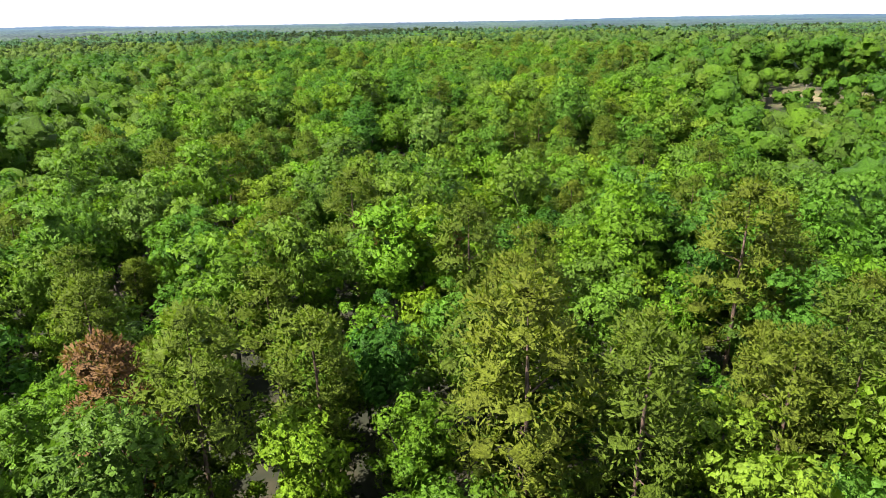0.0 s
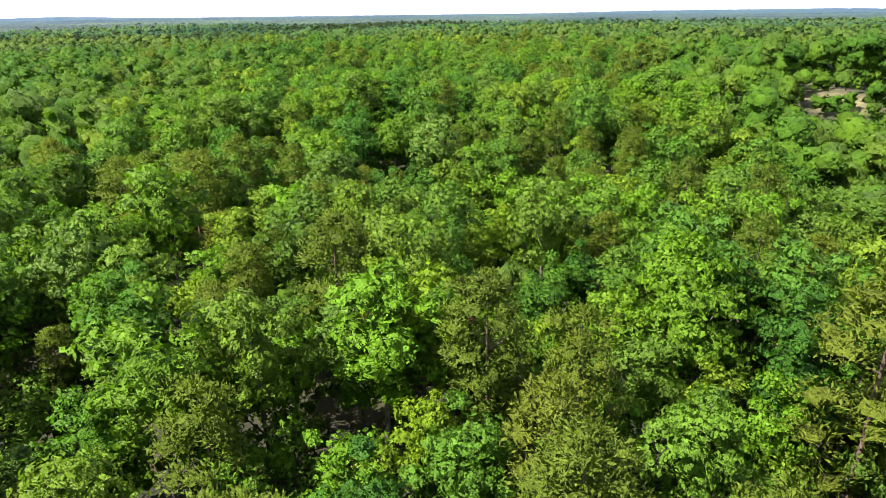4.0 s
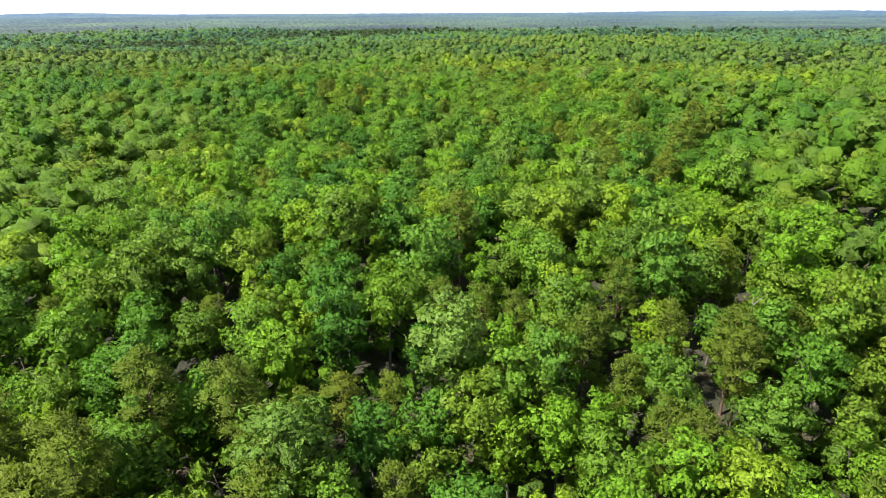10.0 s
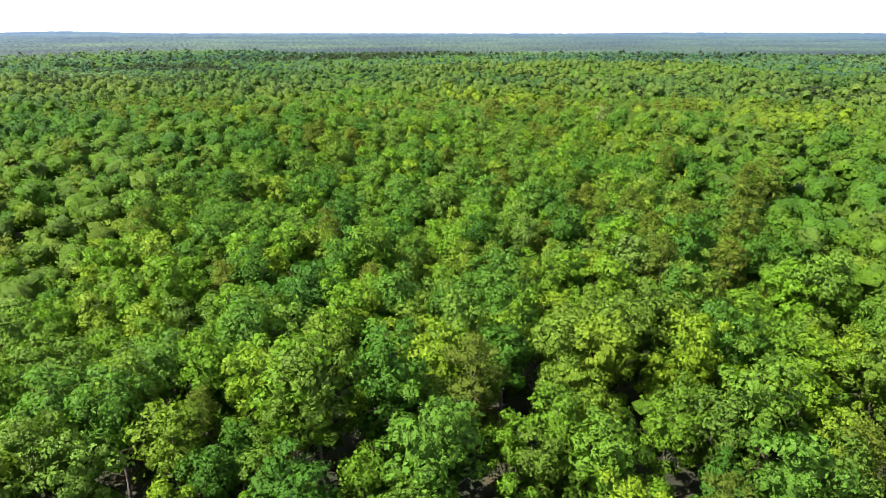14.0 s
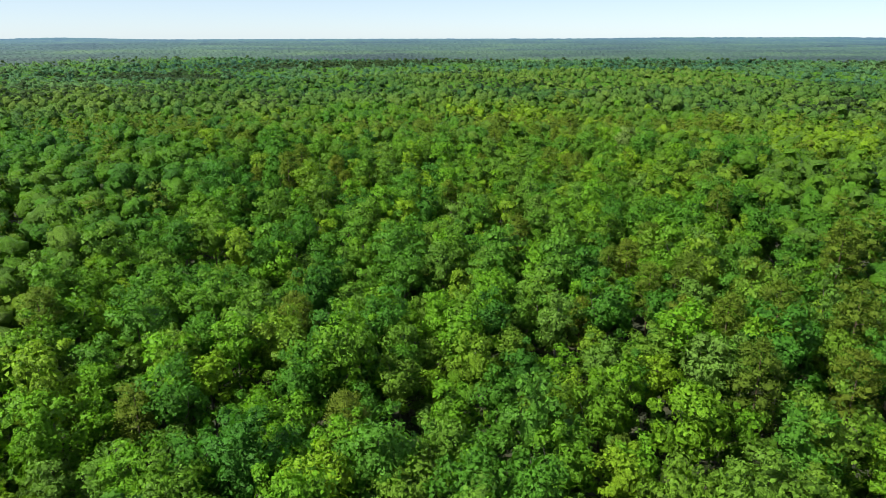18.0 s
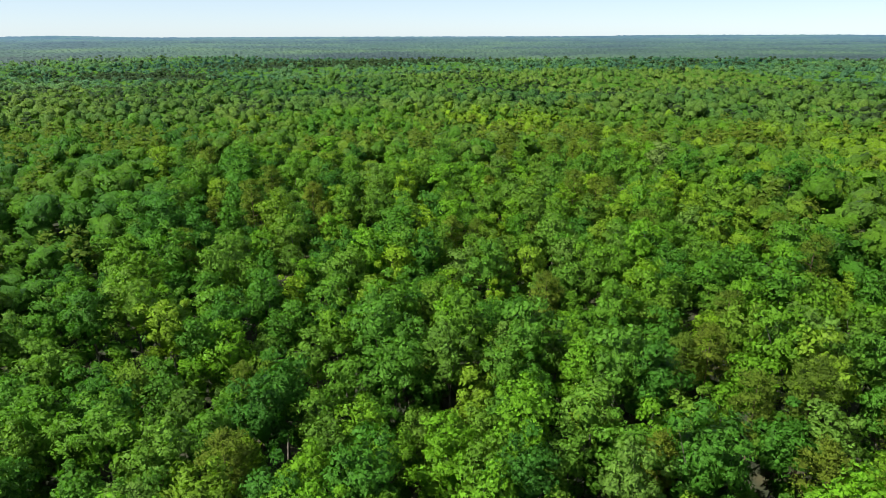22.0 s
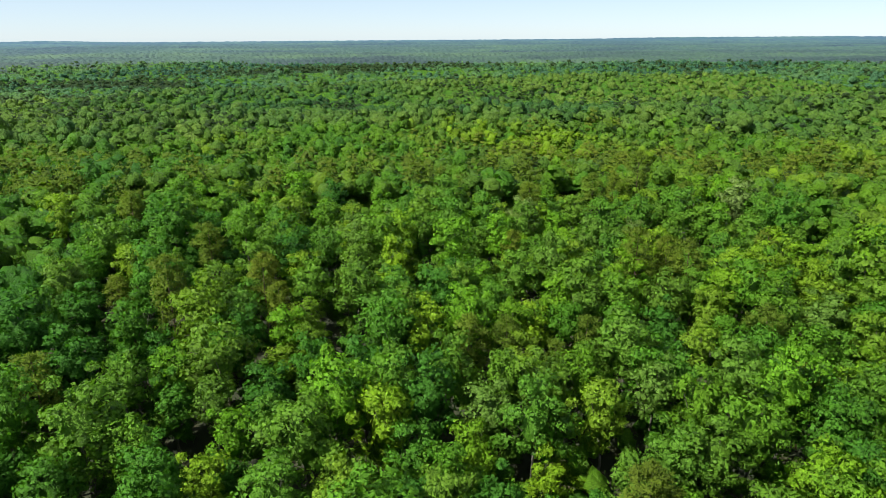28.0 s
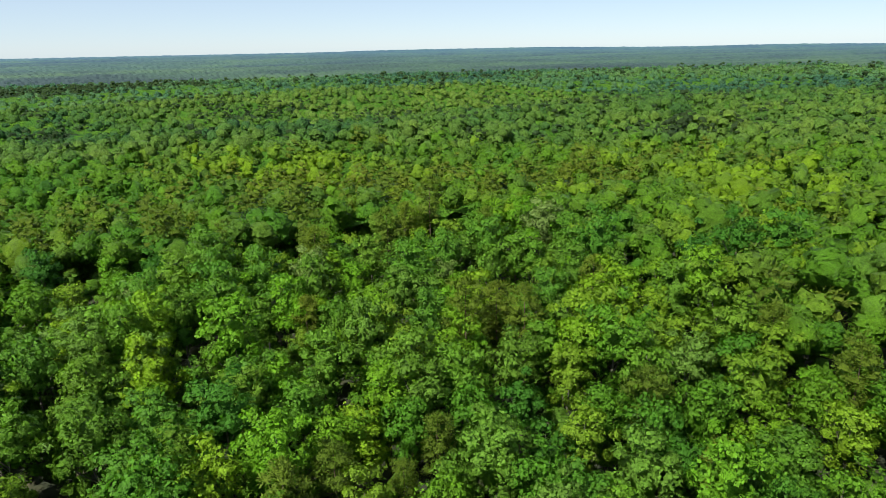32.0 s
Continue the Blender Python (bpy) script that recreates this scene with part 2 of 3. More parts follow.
def distance_material():
    """Woods kilometres off: green canopy, its haze put in as a blue surface glow that grows with distance."""
    m, nt, nodes, links, bsdf = material("hazed_hills")
    coord = nodes.new("ShaderNodeTexCoord")
    n = nodes.new("ShaderNodeTexNoise")
    n.inputs["Scale"].default_value, n.inputs["Detail"].default_value = 1.0, 8
    n.inputs["Roughness"].default_value = 0.62
    belts = nodes.new("ShaderNodeMapping")
    belts.inputs["Scale"].default_value = (0.0022, 0.0058, 0.004)
    links.new(coord.outputs["Object"], belts.inputs["Vector"])
    links.new(belts.outputs["Vector"], n.inputs["Vector"])
    c = ramp(nodes, [(0.36, (0.006, 0.020, 0.012)), (0.5, (0.018, 0.045, 0.018)), (0.64, (0.038, 0.074, 0.021))])
    links.new(n.outputs["Fac"], c.inputs["Fac"])
    links.new(c.outputs["Color"], bsdf.inputs["Base Color"])
    bsdf.inputs["Roughness"].default_value = 0.8
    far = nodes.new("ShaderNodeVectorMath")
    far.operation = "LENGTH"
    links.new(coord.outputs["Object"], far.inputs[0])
    # haze as emission of the canopy itself, from none to full at the rim
    haze_glow = nodes.new("ShaderNodeMapRange")
    haze_glow.inputs["From Min"].default_value, haze_glow.inputs["From Max"].default_value = 900, 4900
    haze_glow.inputs["To Min"].default_value, haze_glow.inputs["To Max"].default_value = 0.0, 0.13
    links.new(far.outputs["Value"], haze_glow.inputs["Value"])
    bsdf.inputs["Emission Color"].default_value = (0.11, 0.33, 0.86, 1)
    links.new(haze_glow.outputs["Result"], bsdf.inputs["Emission Strength"])
    return m


hills_mat = distance_material()

# ---- the lie of the land ----
HILLS = [  # x, y, half width across, half width along, height
    (0, 45, 60, 40, 1.5), (20, 82, 50, 16, 2.5), (5, 115, 60, 22, -3.5), (-25, 160, 60, 28, 4.0), (60, 205, 50, 50, 1.0), (116, 206, 34, 38, 9.0), (142, 262, 42, 45, 9.0), (145, 190, 25, 25, 4.0),
    (-5, 285, 35, 50, -5.0), (95, 310, 60, 70, 5.0), (-85, 340, 60, 70, 5.0), (0, 405, 130, 45, 4.0),
    (-60, 490, 160, 30, -3.0), (60, 575, 260, 45, 6.0), (0, 745, 500, 85, -15.0), (-150, 850, 160, 40, 5.0), (250, 880, 200, 50, 6.0), (-330, 930, 260, 140, -14.0), (-420, 620, 160, 90, 5.0), (290, 640, 150, 70, 5.0),
    (-80, 1050, 300, 70, 6.0), (330, 1100, 300, 90, 3.0), (-520, 1250, 300, 100, 8.0), (900, 900, 350, 200, 7.0), (520, 820, 200, 60, -6.0),
    (-50, 1350, 500, 110, -8.0), (250, 1650, 600, 120, 5.0), (-600, 1750, 450, 130, 6.0), (-150, 2050, 700, 150, -9.0), (500, 2450, 800, 200, 6.0), (-1000, 2600, 700, 200, 8.0),
    (100, 3300, 1400, 250, 7.0), (-2300, 4300, 420, 300, 14.0), (1500, 4300, 700, 300, 11.0), (2300, 4000, 600, 300, 12.0), (3300, 3000, 700, 500, 10.0),
]


def ground_z(x, y):
    x, y = np.asarray(x, float), np.asarray(y, float)
    z = 5.0 + 0.9 * np.sin(x / 37 + 1.3) * np.cos(y / 43) + 0.6 * np.sin((x + y) / 23)
    for hx, hy, wx, wy, h in HILLS:
        z = z + h * np.exp(-((x - hx) / wx) ** 2 - ((y - hy) / wy) ** 2)
    r = np.hypot(x, y - 130)
    return z + np.clip(r - 700, 0, None) * 0.0012


def openness(x, y):
    """1 in the middle of a clearing, 0 in the woods."""
    o = np.zeros(np.shape(x))
    for cx, cy, wx, wy in CLEARINGS:
        o = np.maximum(o, np.clip(1.9 - 1.4 * np.hypot((x - cx) / wx, (y - cy) / wy), 0, 1))
    return o


def quad_mesh(name, verts, quads, tint=None, smooth=False, slots=None, normals=None):
    me = bpy.data.meshes.new(name)
    verts, quads = np.asarray(verts, np.float32), np.asarray(quads, np.int32)
    me.vertices.add(len(verts))
    me.vertices.foreach_set("co", verts.ravel())
    me.loops.add(quads.size)
    me.loops.foreach_set("vertex_index", quads.ravel())
    me.polygons.add(len(quads))
    me.polygons.foreach_set("loop_start", np.arange(len(quads), dtype=np.int32) * 4)
    if tint is not None:
        key, values = tint
        me.attributes.new(key, "FLOAT", "POINT").data.foreach_set("value", np.asarray(values, np.float32))
    if normals is not None:
        me.attributes.new("custom_normal", "FLOAT_VECTOR", "POINT").data.foreach_set("vector", np.asarray(normals, np.float32).ravel())
    me.update(calc_edges=True)
    me.polygons.foreach_set("use_smooth", np.full(len(quads), smooth))
    if slots is not None:
        me.polygons.foreach_set("material_index", np.asarray(slots, np.int32))
    return me


def ring_sheet(angles, radii, height, closed):
    """A sheet of quads round the middle of the flight, angle by radius."""
    a, r = np.meshgrid(angles, radii, indexing="ij")
    x, y = r * np.sin(a), 130 + r * np.cos(a)
    verts = np.stack([x, y, height(x, y)], -1).reshape(-1, 3)
    na, nr = len(angles), len(radii)
    i = np.arange(na if closed else na - 1)[:, None]
    j = np.arange(nr - 1)[None, :]
    k = (i + 1) % na
    quads = np.stack([i * nr + j, i * nr + j + 1, k * nr + j + 1, k * nr + j], -1).reshape(-1, 4)
    return verts, quads[:, ::-1]


rng = np.random.default_rng(7)
radii = np.concatenate([[0.01], np.arange(4, 330, 4), np.geomspace(330, 4900, 70)])
gv, gq = ring_sheet(np.linspace(0, 2 * np.pi, 240, endpoint=False), radii, ground_z, True)
ground = new("ground", quad_mesh("ground", gv, gq, ("open_grass", openness(gv[:, 0], gv[:, 1])), True))
ground.data.materials.append(floor_mat)
tagged(ground, "brown leaf-littered forest floor with dry grass clearings", "ground", kind="structure")

LEFT, RIGHT = -0.82, 1.05  # the woods are built tree by tree between these bearings


def canopy_z(x, y):
    r = np.hypot(x, y - 130)
    return ground_z(x, y) + 5.5 + 7.0 * np.clip((r - 1010) / 160, 0, 1) * np.clip((r - 190) / 60, 0, 1) + rng.uniform(-2.0, 2.0, np.shape(x))


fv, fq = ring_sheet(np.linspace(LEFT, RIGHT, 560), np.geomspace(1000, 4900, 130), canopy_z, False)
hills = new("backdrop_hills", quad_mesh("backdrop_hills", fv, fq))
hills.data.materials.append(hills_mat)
tagged(hills, "low wooded hills in blue haze along the horizon", "hills", kind="structure")
bv, bq = ring_sheet(np.linspace(RIGHT, LEFT + 2 * np.pi, 560), np.geomspace(190, 4900, 130), canopy_z, False)
back = new("backdrop_woods", quad_mesh("backdrop_woods", bv, bq, ("tint", rng.random(len(bv)))))
back.data.materials.append(hazed_middle_leaf[1])
tagged(back, "closed green canopy of woods stretching away", "woods", kind="stuff")


# ---- trees ----
def unit(v):
    return v / np.maximum(np.linalg.norm(v, axis=-1, keepdims=True), 1e-9)


def sprays(g, centres, facing, long, wide, lean):
    """Folded four-cornered leaf sprays at centres, turned about the way they face."""
    n = len(centres)
    f = unit(facing + g.normal(0, lean, (n, 3)))
    s = unit(np.cross(f, g.normal(0, 1, (n, 3))))
    u = np.cross(f, s)
    a, b = (g.uniform(*long, n) / 2)[:, None], (g.uniform(*wide, n) / 2)[:, None]
    v = np.stack([centres - s * a, centres + u * b - f * a * 0.25, centres + s * a * 1.1 - f * a * 0.35, centres - u * b - f * a * 0.25], 1)
    return v.reshape(-1, 3), np.arange(4 * n).reshape(-1, 4)[:, ::-1]


def rounded(g, verts, clump, crown, loose):
    """Leaf normals that follow the round of the clump and of the whole crown, a little ruffled leaf by leaf."""
    n = 0.5 * unit(verts - clump) + 1.0 * unit(verts - crown)
    if loose:
        n = n + np.repeat(g.normal(0, loose, (len(verts) // 4, 3)), 4, axis=0)
    else:
        n = n + g.normal(0, 0.3, n.shape)
    return unit(n)


def spikes(g, centres, way, long, wide):
    """Slim tufts of needles that point along their way."""
    n = len(centres)
    s = unit(way + g.normal(0, 0.6, (n, 3)))
    u = unit(np.cross(s, g.normal(0, 1, (n, 3))))
    u = u * np.where(np.cross(u, s)[:, 2:] < 0, -1, 1)
    a, b = g.uniform(*long, n)[:, None], (g.uniform(*wide, n) / 2)[:, None]
    v = np.stack([centres - s * a * 0.3, centres + u * b + s * a * 0.25, centres + s * a * 0.8, centres - u * b + s * a * 0.25], 1)
    return v.reshape(-1, 3), np.arange(4 * n).reshape(-1, 4)


def tube(points, radii, sides=6):
    """A bent tapering round limb through points."""
    p, verts = np.asarray(points, float), []
    for i in range(len(p)):
        d = unit(p[min(i + 1, len(p) - 1)] - p[max(i - 1, 0)])
        s = unit(np.cross(d, (0.31, 0.95, 0.05)))
        t = np.cross(d, s)
        for k in range(sides):
            w = 2 * math.pi * k / sides
            verts.append(p[i] + radii[i] * (math.cos(w) * s + math.sin(w) * t))
    quads = [(i * sides + k, i * sides + (k + 1) % sides, (i + 1) * sides + (k + 1) % sides, (i + 1) * sides + k)
             for i in range(len(p) - 1) for k in range(sides)]
    return np.array(verts), np.array(quads)


def join(pieces):
    verts, quads, base = [], [], 0
    for v, q in pieces:
        verts.append(v)
        quads.append(q + base)
        base += len(v)
    return np.concatenate(verts), np.concatenate(quads)


def ball(g, n, top=-0.25):
    """n even-spread ways out of a ball, none steeper down than top."""
    k = (np.arange(n) + 0.5) / n
    z = 1 - k * (1 - top)
    w = np.arange(n) * 2.399963 + g.uniform(0, 6.28)
    h = np.sqrt(1 - z * z)
    return unit(np.stack([h * np.cos(w), h * np.sin(w), z], -1) + g.normal(0, 0.13, (n, 3)))


def clod(g, centre, size, cells):
    """A lumpy leafy mass without a floor: the sides and top of a rounded box of cells by cells quads a side."""
    k = np.linspace(-1, 1, cells + 1)
    u, v = (a.ravel() for a in np.meshgrid(k, k, indexing="ij"))
    one = np.ones_like(u)
    h = v * 0.75 + 0.25
    sides = [np.stack(t, -1) for t in ((u, v, one), (u, -one, h), (one, u, h), (-u, one, h), (-one, -u, h))]
    d = unit(np.concatenate(sides) * (1, 1, 0.95))
    key = np.round(d, 3)
    _, first, same = np.unique(key, axis=0, return_index=True, return_inverse=True)
    d = d[first] * g.uniform(0.75, 1.14, (len(first), 1))
    turn = np.array(Euler((g.normal(0, 0.35), g.normal(0, 0.35), g.uniform(0, 6.28))).to_matrix())
    d = d @ turn.T
    i, j = (a.ravel() for a in np.meshgrid(np.arange(cells), np.arange(cells), indexing="ij"))
    n = cells + 1
    one_side = np.stack([i * n + j, (i + 1) * n + j, (i + 1) * n + j + 1, i * n + j + 1], -1)
    quads = np.concatenate([one_side + f * n * n for f in range(5)])
    return centre + d * size, same.ravel()[quads]


def leafage(masses, loose, g, clumps, crown, ruffle=0.28):
    """A crown: closed masses in the second material, loose sprays in the first; clumps are their middles."""
    v, q = join(masses + loose)
    closed = sum(len(m[1]) for m in masses)
    n = [rounded(g, m[0], c, crown, 0) for m, c in zip(masses, clumps)] + [rounded(g, m[0], c, crown, ruffle) for m, c in zip(loose, clumps)]
    return v, q, np.arange(len(q)) < closed, np.concatenate(n)


def hardwood(seed, height, width, depth, clumps, leaves, size=0.58, cells=1, heart=0.6):
    """Trunk, limbs and crown of a broadleaf tree; the crown is an uneven dome of ragged leafy boughs about a dim heart."""
    g = np.random.default_rng(seed)
    lean = g.normal(0, 0.35, 2)
    depth = depth * 0.86
    low = height - depth
    mid = np.array([lean[0], lean[1], low + depth * 0.46])
    heads, radii = [], []
    for d in ball(g, clumps, -0.7):
        wave = 1 + 0.2 * math.sin(3 * math.atan2(d[1], d[0]) + seed) + 0.14 * math.sin(5 * d[2] + 2 * seed)
        reach = g.uniform(0.62, 0.9) * wave
        heads.append(mid + np.array([d[0] * width / 2, d[1] * width / 2, d[2] * depth * 0.56]) * reach)
        radii.append(g.uniform(0.65, 1.4) * 0.72 * width / math.sqrt(clumps))
    heads = np.array(heads)
    masses, loose = [], []
    for h, r in zip(heads, radii):
        lump = np.array([r, r, r * 0.85])
        masses.append(clod(g, h - (0, 0, r * 0.15), lump * heart, cells))
        if leaves:
            d = ball(g, leaves, -0.45)
            c = h + d * lump * g.uniform(0.68, 1.2, (leaves, 1))
            loose.append(sprays(g, c, d + (0, 0, 0.25), (size * 0.6, size * 1.3), (size * 0.5, size), 0.55))
    core = np.array([width * 0.21, width * 0.21, depth * 0.3])
    under = mid - (0, 0, depth * 0.04)
    masses.append(clod(g, under, core, 2))
    if leaves > 1:
        d = ball(g, leaves * 2, -0.7)
        c = under + d * core * g.uniform(1.05, 1.6, (len(d), 1))
        loose.append(sprays(g, c, d + (0, 0, 0.2), (size * 0.8, size * 1.6), (size * 0.7, size * 1.2), 0.5))
    knee = np.array([lean[0] * 0.5 + g.normal(0, 0.2), lean[1] * 0.5 + g.normal(0, 0.2), low * 0.7])
    top = mid + (0, 0, depth * 0.25)
    trunk = tube([(0, 0, -0.6), (0, 0, 0.4), knee, mid, top], [0.30, 0.22, 0.17, 0.12, 0.04], 7)
    limbs = []
    for h in heads[g.permutation(len(heads))[:2]]:
        s = knee + (mid - knee) * g.uniform(0.2, 0.7)
        limbs.append(tube([s, (s + h) / 2 + g.normal(0, 0.25, 3) - (0, 0, 0.3), h], [0.09, 0.06, 0.02], 5))
    return trunk, limbs, leafage(masses, loose, g, list(heads) + [mid], mid - (0, 0, depth * 0.05), 0.36)


def conifer(seed, height, width, depth, pads, tufts, size=0.42, cells=1):
    """A pine: straight bole, bare below, with a dome of uneven needle pads on rising boughs."""
    g = np.random.default_rng(seed)
    low = height - depth
    bend = g.normal(0, 0.25, 2)
    line = lambda z: np.array([bend[0] * (z / height) ** 2, bend[1] * (z / height) ** 2, z])
    trunk = tube([line(-0.6), line(0.5), line(low), line(low + depth * 0.6), line(height - 0.3)], [0.26, 0.2, 0.15, 0.09, 0.02], 7)
    limbs, masses, loose, heads = [], [], [], []
    for k in range(pads):
        f = (k + 0.5) / pads
        z = low + depth * f ** 0.8
        w = k * 2.4 + g.uniform(-0.5, 0.5)
        swell = 1 - (1.35 * (f - 0.35)) ** 2 if f > 0.35 else 0.6 + 0.4 * f / 0.35
        reach = width / 2 * math.sqrt(max(0.02, swell)) * g.uniform(0.4, 0.85) * (1 if f < 0.93 else 0.2)
        s = line(z)
        h = s + np.array([math.cos(w) * reach, math.sin(w) * reach, reach * g.uniform(0.0, 0.3)])
        if k % max(1, pads // 4) == 1 and len(limbs) < 3:
            limbs.append(tube([line(z - 0.6), (s + h) / 2 - (0, 0, 0.35), h], [0.07, 0.045, 0.015], 4))
        r = g.uniform(0.18, 0.27) * width * math.sqrt(22 / pads) * (1.1 - 0.3 * f)
        flat = np.array([r, r, r * 0.8])
        heads.append(h - (0, 0, r * 0.3))
        masses.append(clod(g, h, flat * 0.58, cells))
        if tufts:
            d = ball(g, tufts, -0.5)
            c = h + d * flat * g.uniform(0.58, 1.02, (tufts, 1))
            loose.append(spikes(g, c, d + (0, 0, 0.35), (size * 0.6, size * 1.25), (size * 0.22, size * 0.46)))
    for q in (0.62, 0.85):
        limbs.append(tube([line(low * q), line(low * q) + (math.cos(q * 40) * 1.2, math.sin(q * 40) * 1.2, 0.1)], [0.035, 0.01], 4))
    return trunk, limbs, leafage(masses, loose, g, heads, line(low + depth * 0.3), 0.35)


def make_tree(name, shape, bark, leaf, label, category, group):
    """A tree as a thing: an Empty at its foot with trunk, limbs and crown."""
    trunk, limbs, crown = shape
    ob = new(name)
    tagged(ob, label, category, group)
    for part_name, (v, q) in [("trunk", trunk)] + [("limb", l) for l in limbs]:
        p = new(part_name, quad_mesh(part_name, v, q, smooth=True))
        p.data.materials.append(bark)
        p.parent = ob
    if crown is not None:
        v, q, slots, normals = crown
        p = new("crown", quad_mesh("crown", v, q, None, True, slots, normals))
        for mat in leaf:
            p.data.materials.append(mat)
        p.parent = ob
    return ob


def snag(seed, height):
    """A dead tree: a bare grey bole with broken branches."""
    g = np.random.default_rng(seed)
    line = lambda z: np.array([0.4 * math.sin(z * 0.5 + seed), 0.3 * math.cos(z * 0.4), z])
    trunk = tube([line(z) for z in np.linspace(-0.5, height, 7)], np.linspace(0.2, 0.04, 7), 6)
    limbs = []
    for k in range(7):
        z = height * (0.4 + 0.08 * k)
        w, r = k * 2.4, height * g.uniform(0.1, 0.2)
        tip = line(z) + (math.cos(w) * r, math.sin(w) * r, r * 0.9)
        limbs.append(tube([line(z), (line(z) + tip) / 2 + g.normal(0, 0.15, 3), tip], [0.06, 0.045, 0.02], 4))
    return trunk, limbs, None


KINDS = {
    "dry pine": ("pine_tree", pine_bark, rust_leaf, "dying pine with rust-brown needles among green trees", "pine", "dying pines",
                 [conifer(46, 15.5, 5.0, 11.0, 27, 96)]),
    "pale oak": ("white_oak_tree", oak_bark, pale_leaf, "pale silvery-green oak standing out in the woods", "oak", "pale oaks",
                 [hardwood(16, 16.0, 7.2, 13.0, 25, 56)]),
    "snag": ("dead_tree", grey_wood, grey_wood, "bare grey dead tree with broken branches", "dead tree", "dead trees", [snag(5, 10.5), snag(6, 8.5)]),
    "oak": ("oak_tree", oak_bark, oak_leaf, "broad green oak with a rounded leafy crown in the woods", "oak", "oaks of the woods",
            [hardwood(11, 16.5, 8.0, 13.5, 26, 56), hardwood(12, 15.0, 7.0, 12.5, 23, 56), hardwood(13, 17.5, 7.4, 14.5, 26, 56), hardwood(14, 14.0, 8.2, 11.5, 25, 56)]),
    "hickory": ("hickory_tree", oak_bark, hickory_leaf, "tall hickory with fresh yellow-green spring leaves", "hickory", "hickories of the woods",
                [hardwood(21, 17.0, 6.8, 14.0, 25, 56), hardwood(22, 15.0, 6.2, 12.5, 22, 56), hardwood(23, 14.0, 7.2, 11.5, 24, 56)]),
    "gum": ("gum_tree", oak_bark, gum_leaf, "dense deep-green gum tree among oaks", "gum tree", "gum trees of the woods",
            [hardwood(31, 15.5, 6.6, 13.0, 24, 56), hardwood(32, 14.0, 5.9, 12.0, 22, 56), hardwood(33, 16.5, 7.4, 13.5, 26, 56)]),
    "white oak": ("white_oak_tree", oak_bark, white_leaf, "light green white oak with a full spreading crown", "oak", "white oaks of the woods",
                  [hardwood(17, 16.0, 7.8, 13.0, 26, 56), hardwood(18, 14.5, 7.2, 12.0, 24, 56), hardwood(19, 17.0, 7.0, 14.0, 25, 56)]),
    "pine": ("pine_tree", pine_bark, pine_leaf, "olive-green pine with a bare lower trunk and tufted boughs", "pine", "pines of the woods",
             [conifer(41, 18.0, 7.4, 12.0, 37, 96), conifer(42, 16.0, 6.2, 11.0, 33, 96), conifer(43, 17.0, 6.8, 10.5, 35, 96), conifer(44, 14.0, 5.6, 9.5, 30, 96)]),
}
NEAR = {k: [make_tree(n, s, bark, leaf, label, cat, grp) for s in shapes] for k, (n, bark, leaf, label, cat, grp, shapes) in KINDS.items()}
COUNT = {k: 0 for k in KINDS}
SPOTS = []


def stand(kind, x, y, size=1.0, variant=None, turn=None):
    """One tree of a kind with its foot on the ground at x, y."""
    protos = NEAR[kind]
    i = COUNT[kind] % len(protos) if variant is None else variant
    m = pose(x, y, float(ground_z(x, y)) - 0.05, 0, 0, random.uniform(0, 360) if turn is None else turn)
    first = protos[i]
    if first.get("placed"):
        ob = copy_thing(first, m)
    else:
        first.matrix_basis, first["placed"] = m, 1
        ob = first
    ob.scale = (size * random.uniform(0.92, 1.08), size * random.uniform(0.92, 1.08), size)
    COUNT[kind] += 1
    SPOTS.append((x, y))
    return ob


# share of pines at a place: the pine stands
PINE_STANDS = [
    (5, 40, 45, 20, 0.22), (10, 105, 60, 12, 0.12), (30, 458, 190, 20, 0.5), (60, 240, 20, 14, 0.3), (-170, 480, 45, 20, 0.8), (-105, 415, 30, 16, 0.65), (-112, 488, 14, 10, 0.9),
    (45, 486, 36, 14, 0.9), (118, 445, 22, 14, 0.9), (-100, 551, 14, 9, 0.8), (-70, 791, 18, 14, 0.8), (65, 811, 40, 14, 0.6), (105, 826, 22, 12, 0.6), (-340, 832, 90, 24, 0.6),
    (-360, 1003, 120, 30, 0.9), (-120, 1075, 190, 45, 0.85), (346, 1038, 120, 25, 0.5), (300, 640, 200, 16, 0.4), (-260, 600, 120, 20, 0.5), (230, 520, 60, 14, 0.6)]


def pine_share(x, y):
    p = np.where(y > 420, 0.05, 0.035)
    for cx, cy, wx, wy, s in PINE_STANDS:
        p = np.maximum(p, s * np.exp(-((x - cx) / wx) ** 2 - ((y - cy) / wy) ** 2))
    return p


def scatter(x0, x1, y0, y1, step, g):
    """Uneven rows of spots, one to a cell."""
    nx, ny = int((x1 - x0) / step), int((y1 - y0) / step)
    i, j = np.meshgrid(np.arange(nx), np.arange(ny))
    x = x0 + (i + 0.5 * (j % 2) + g.uniform(0.08, 0.92, i.shape)) * step
    y = y0 + (j + g.uniform(0.08, 0.92, i.shape)) * step
    return x.ravel(), y.ravel()


def strip(y):
    return np.minimum(44 + 0.13 * y, 74)


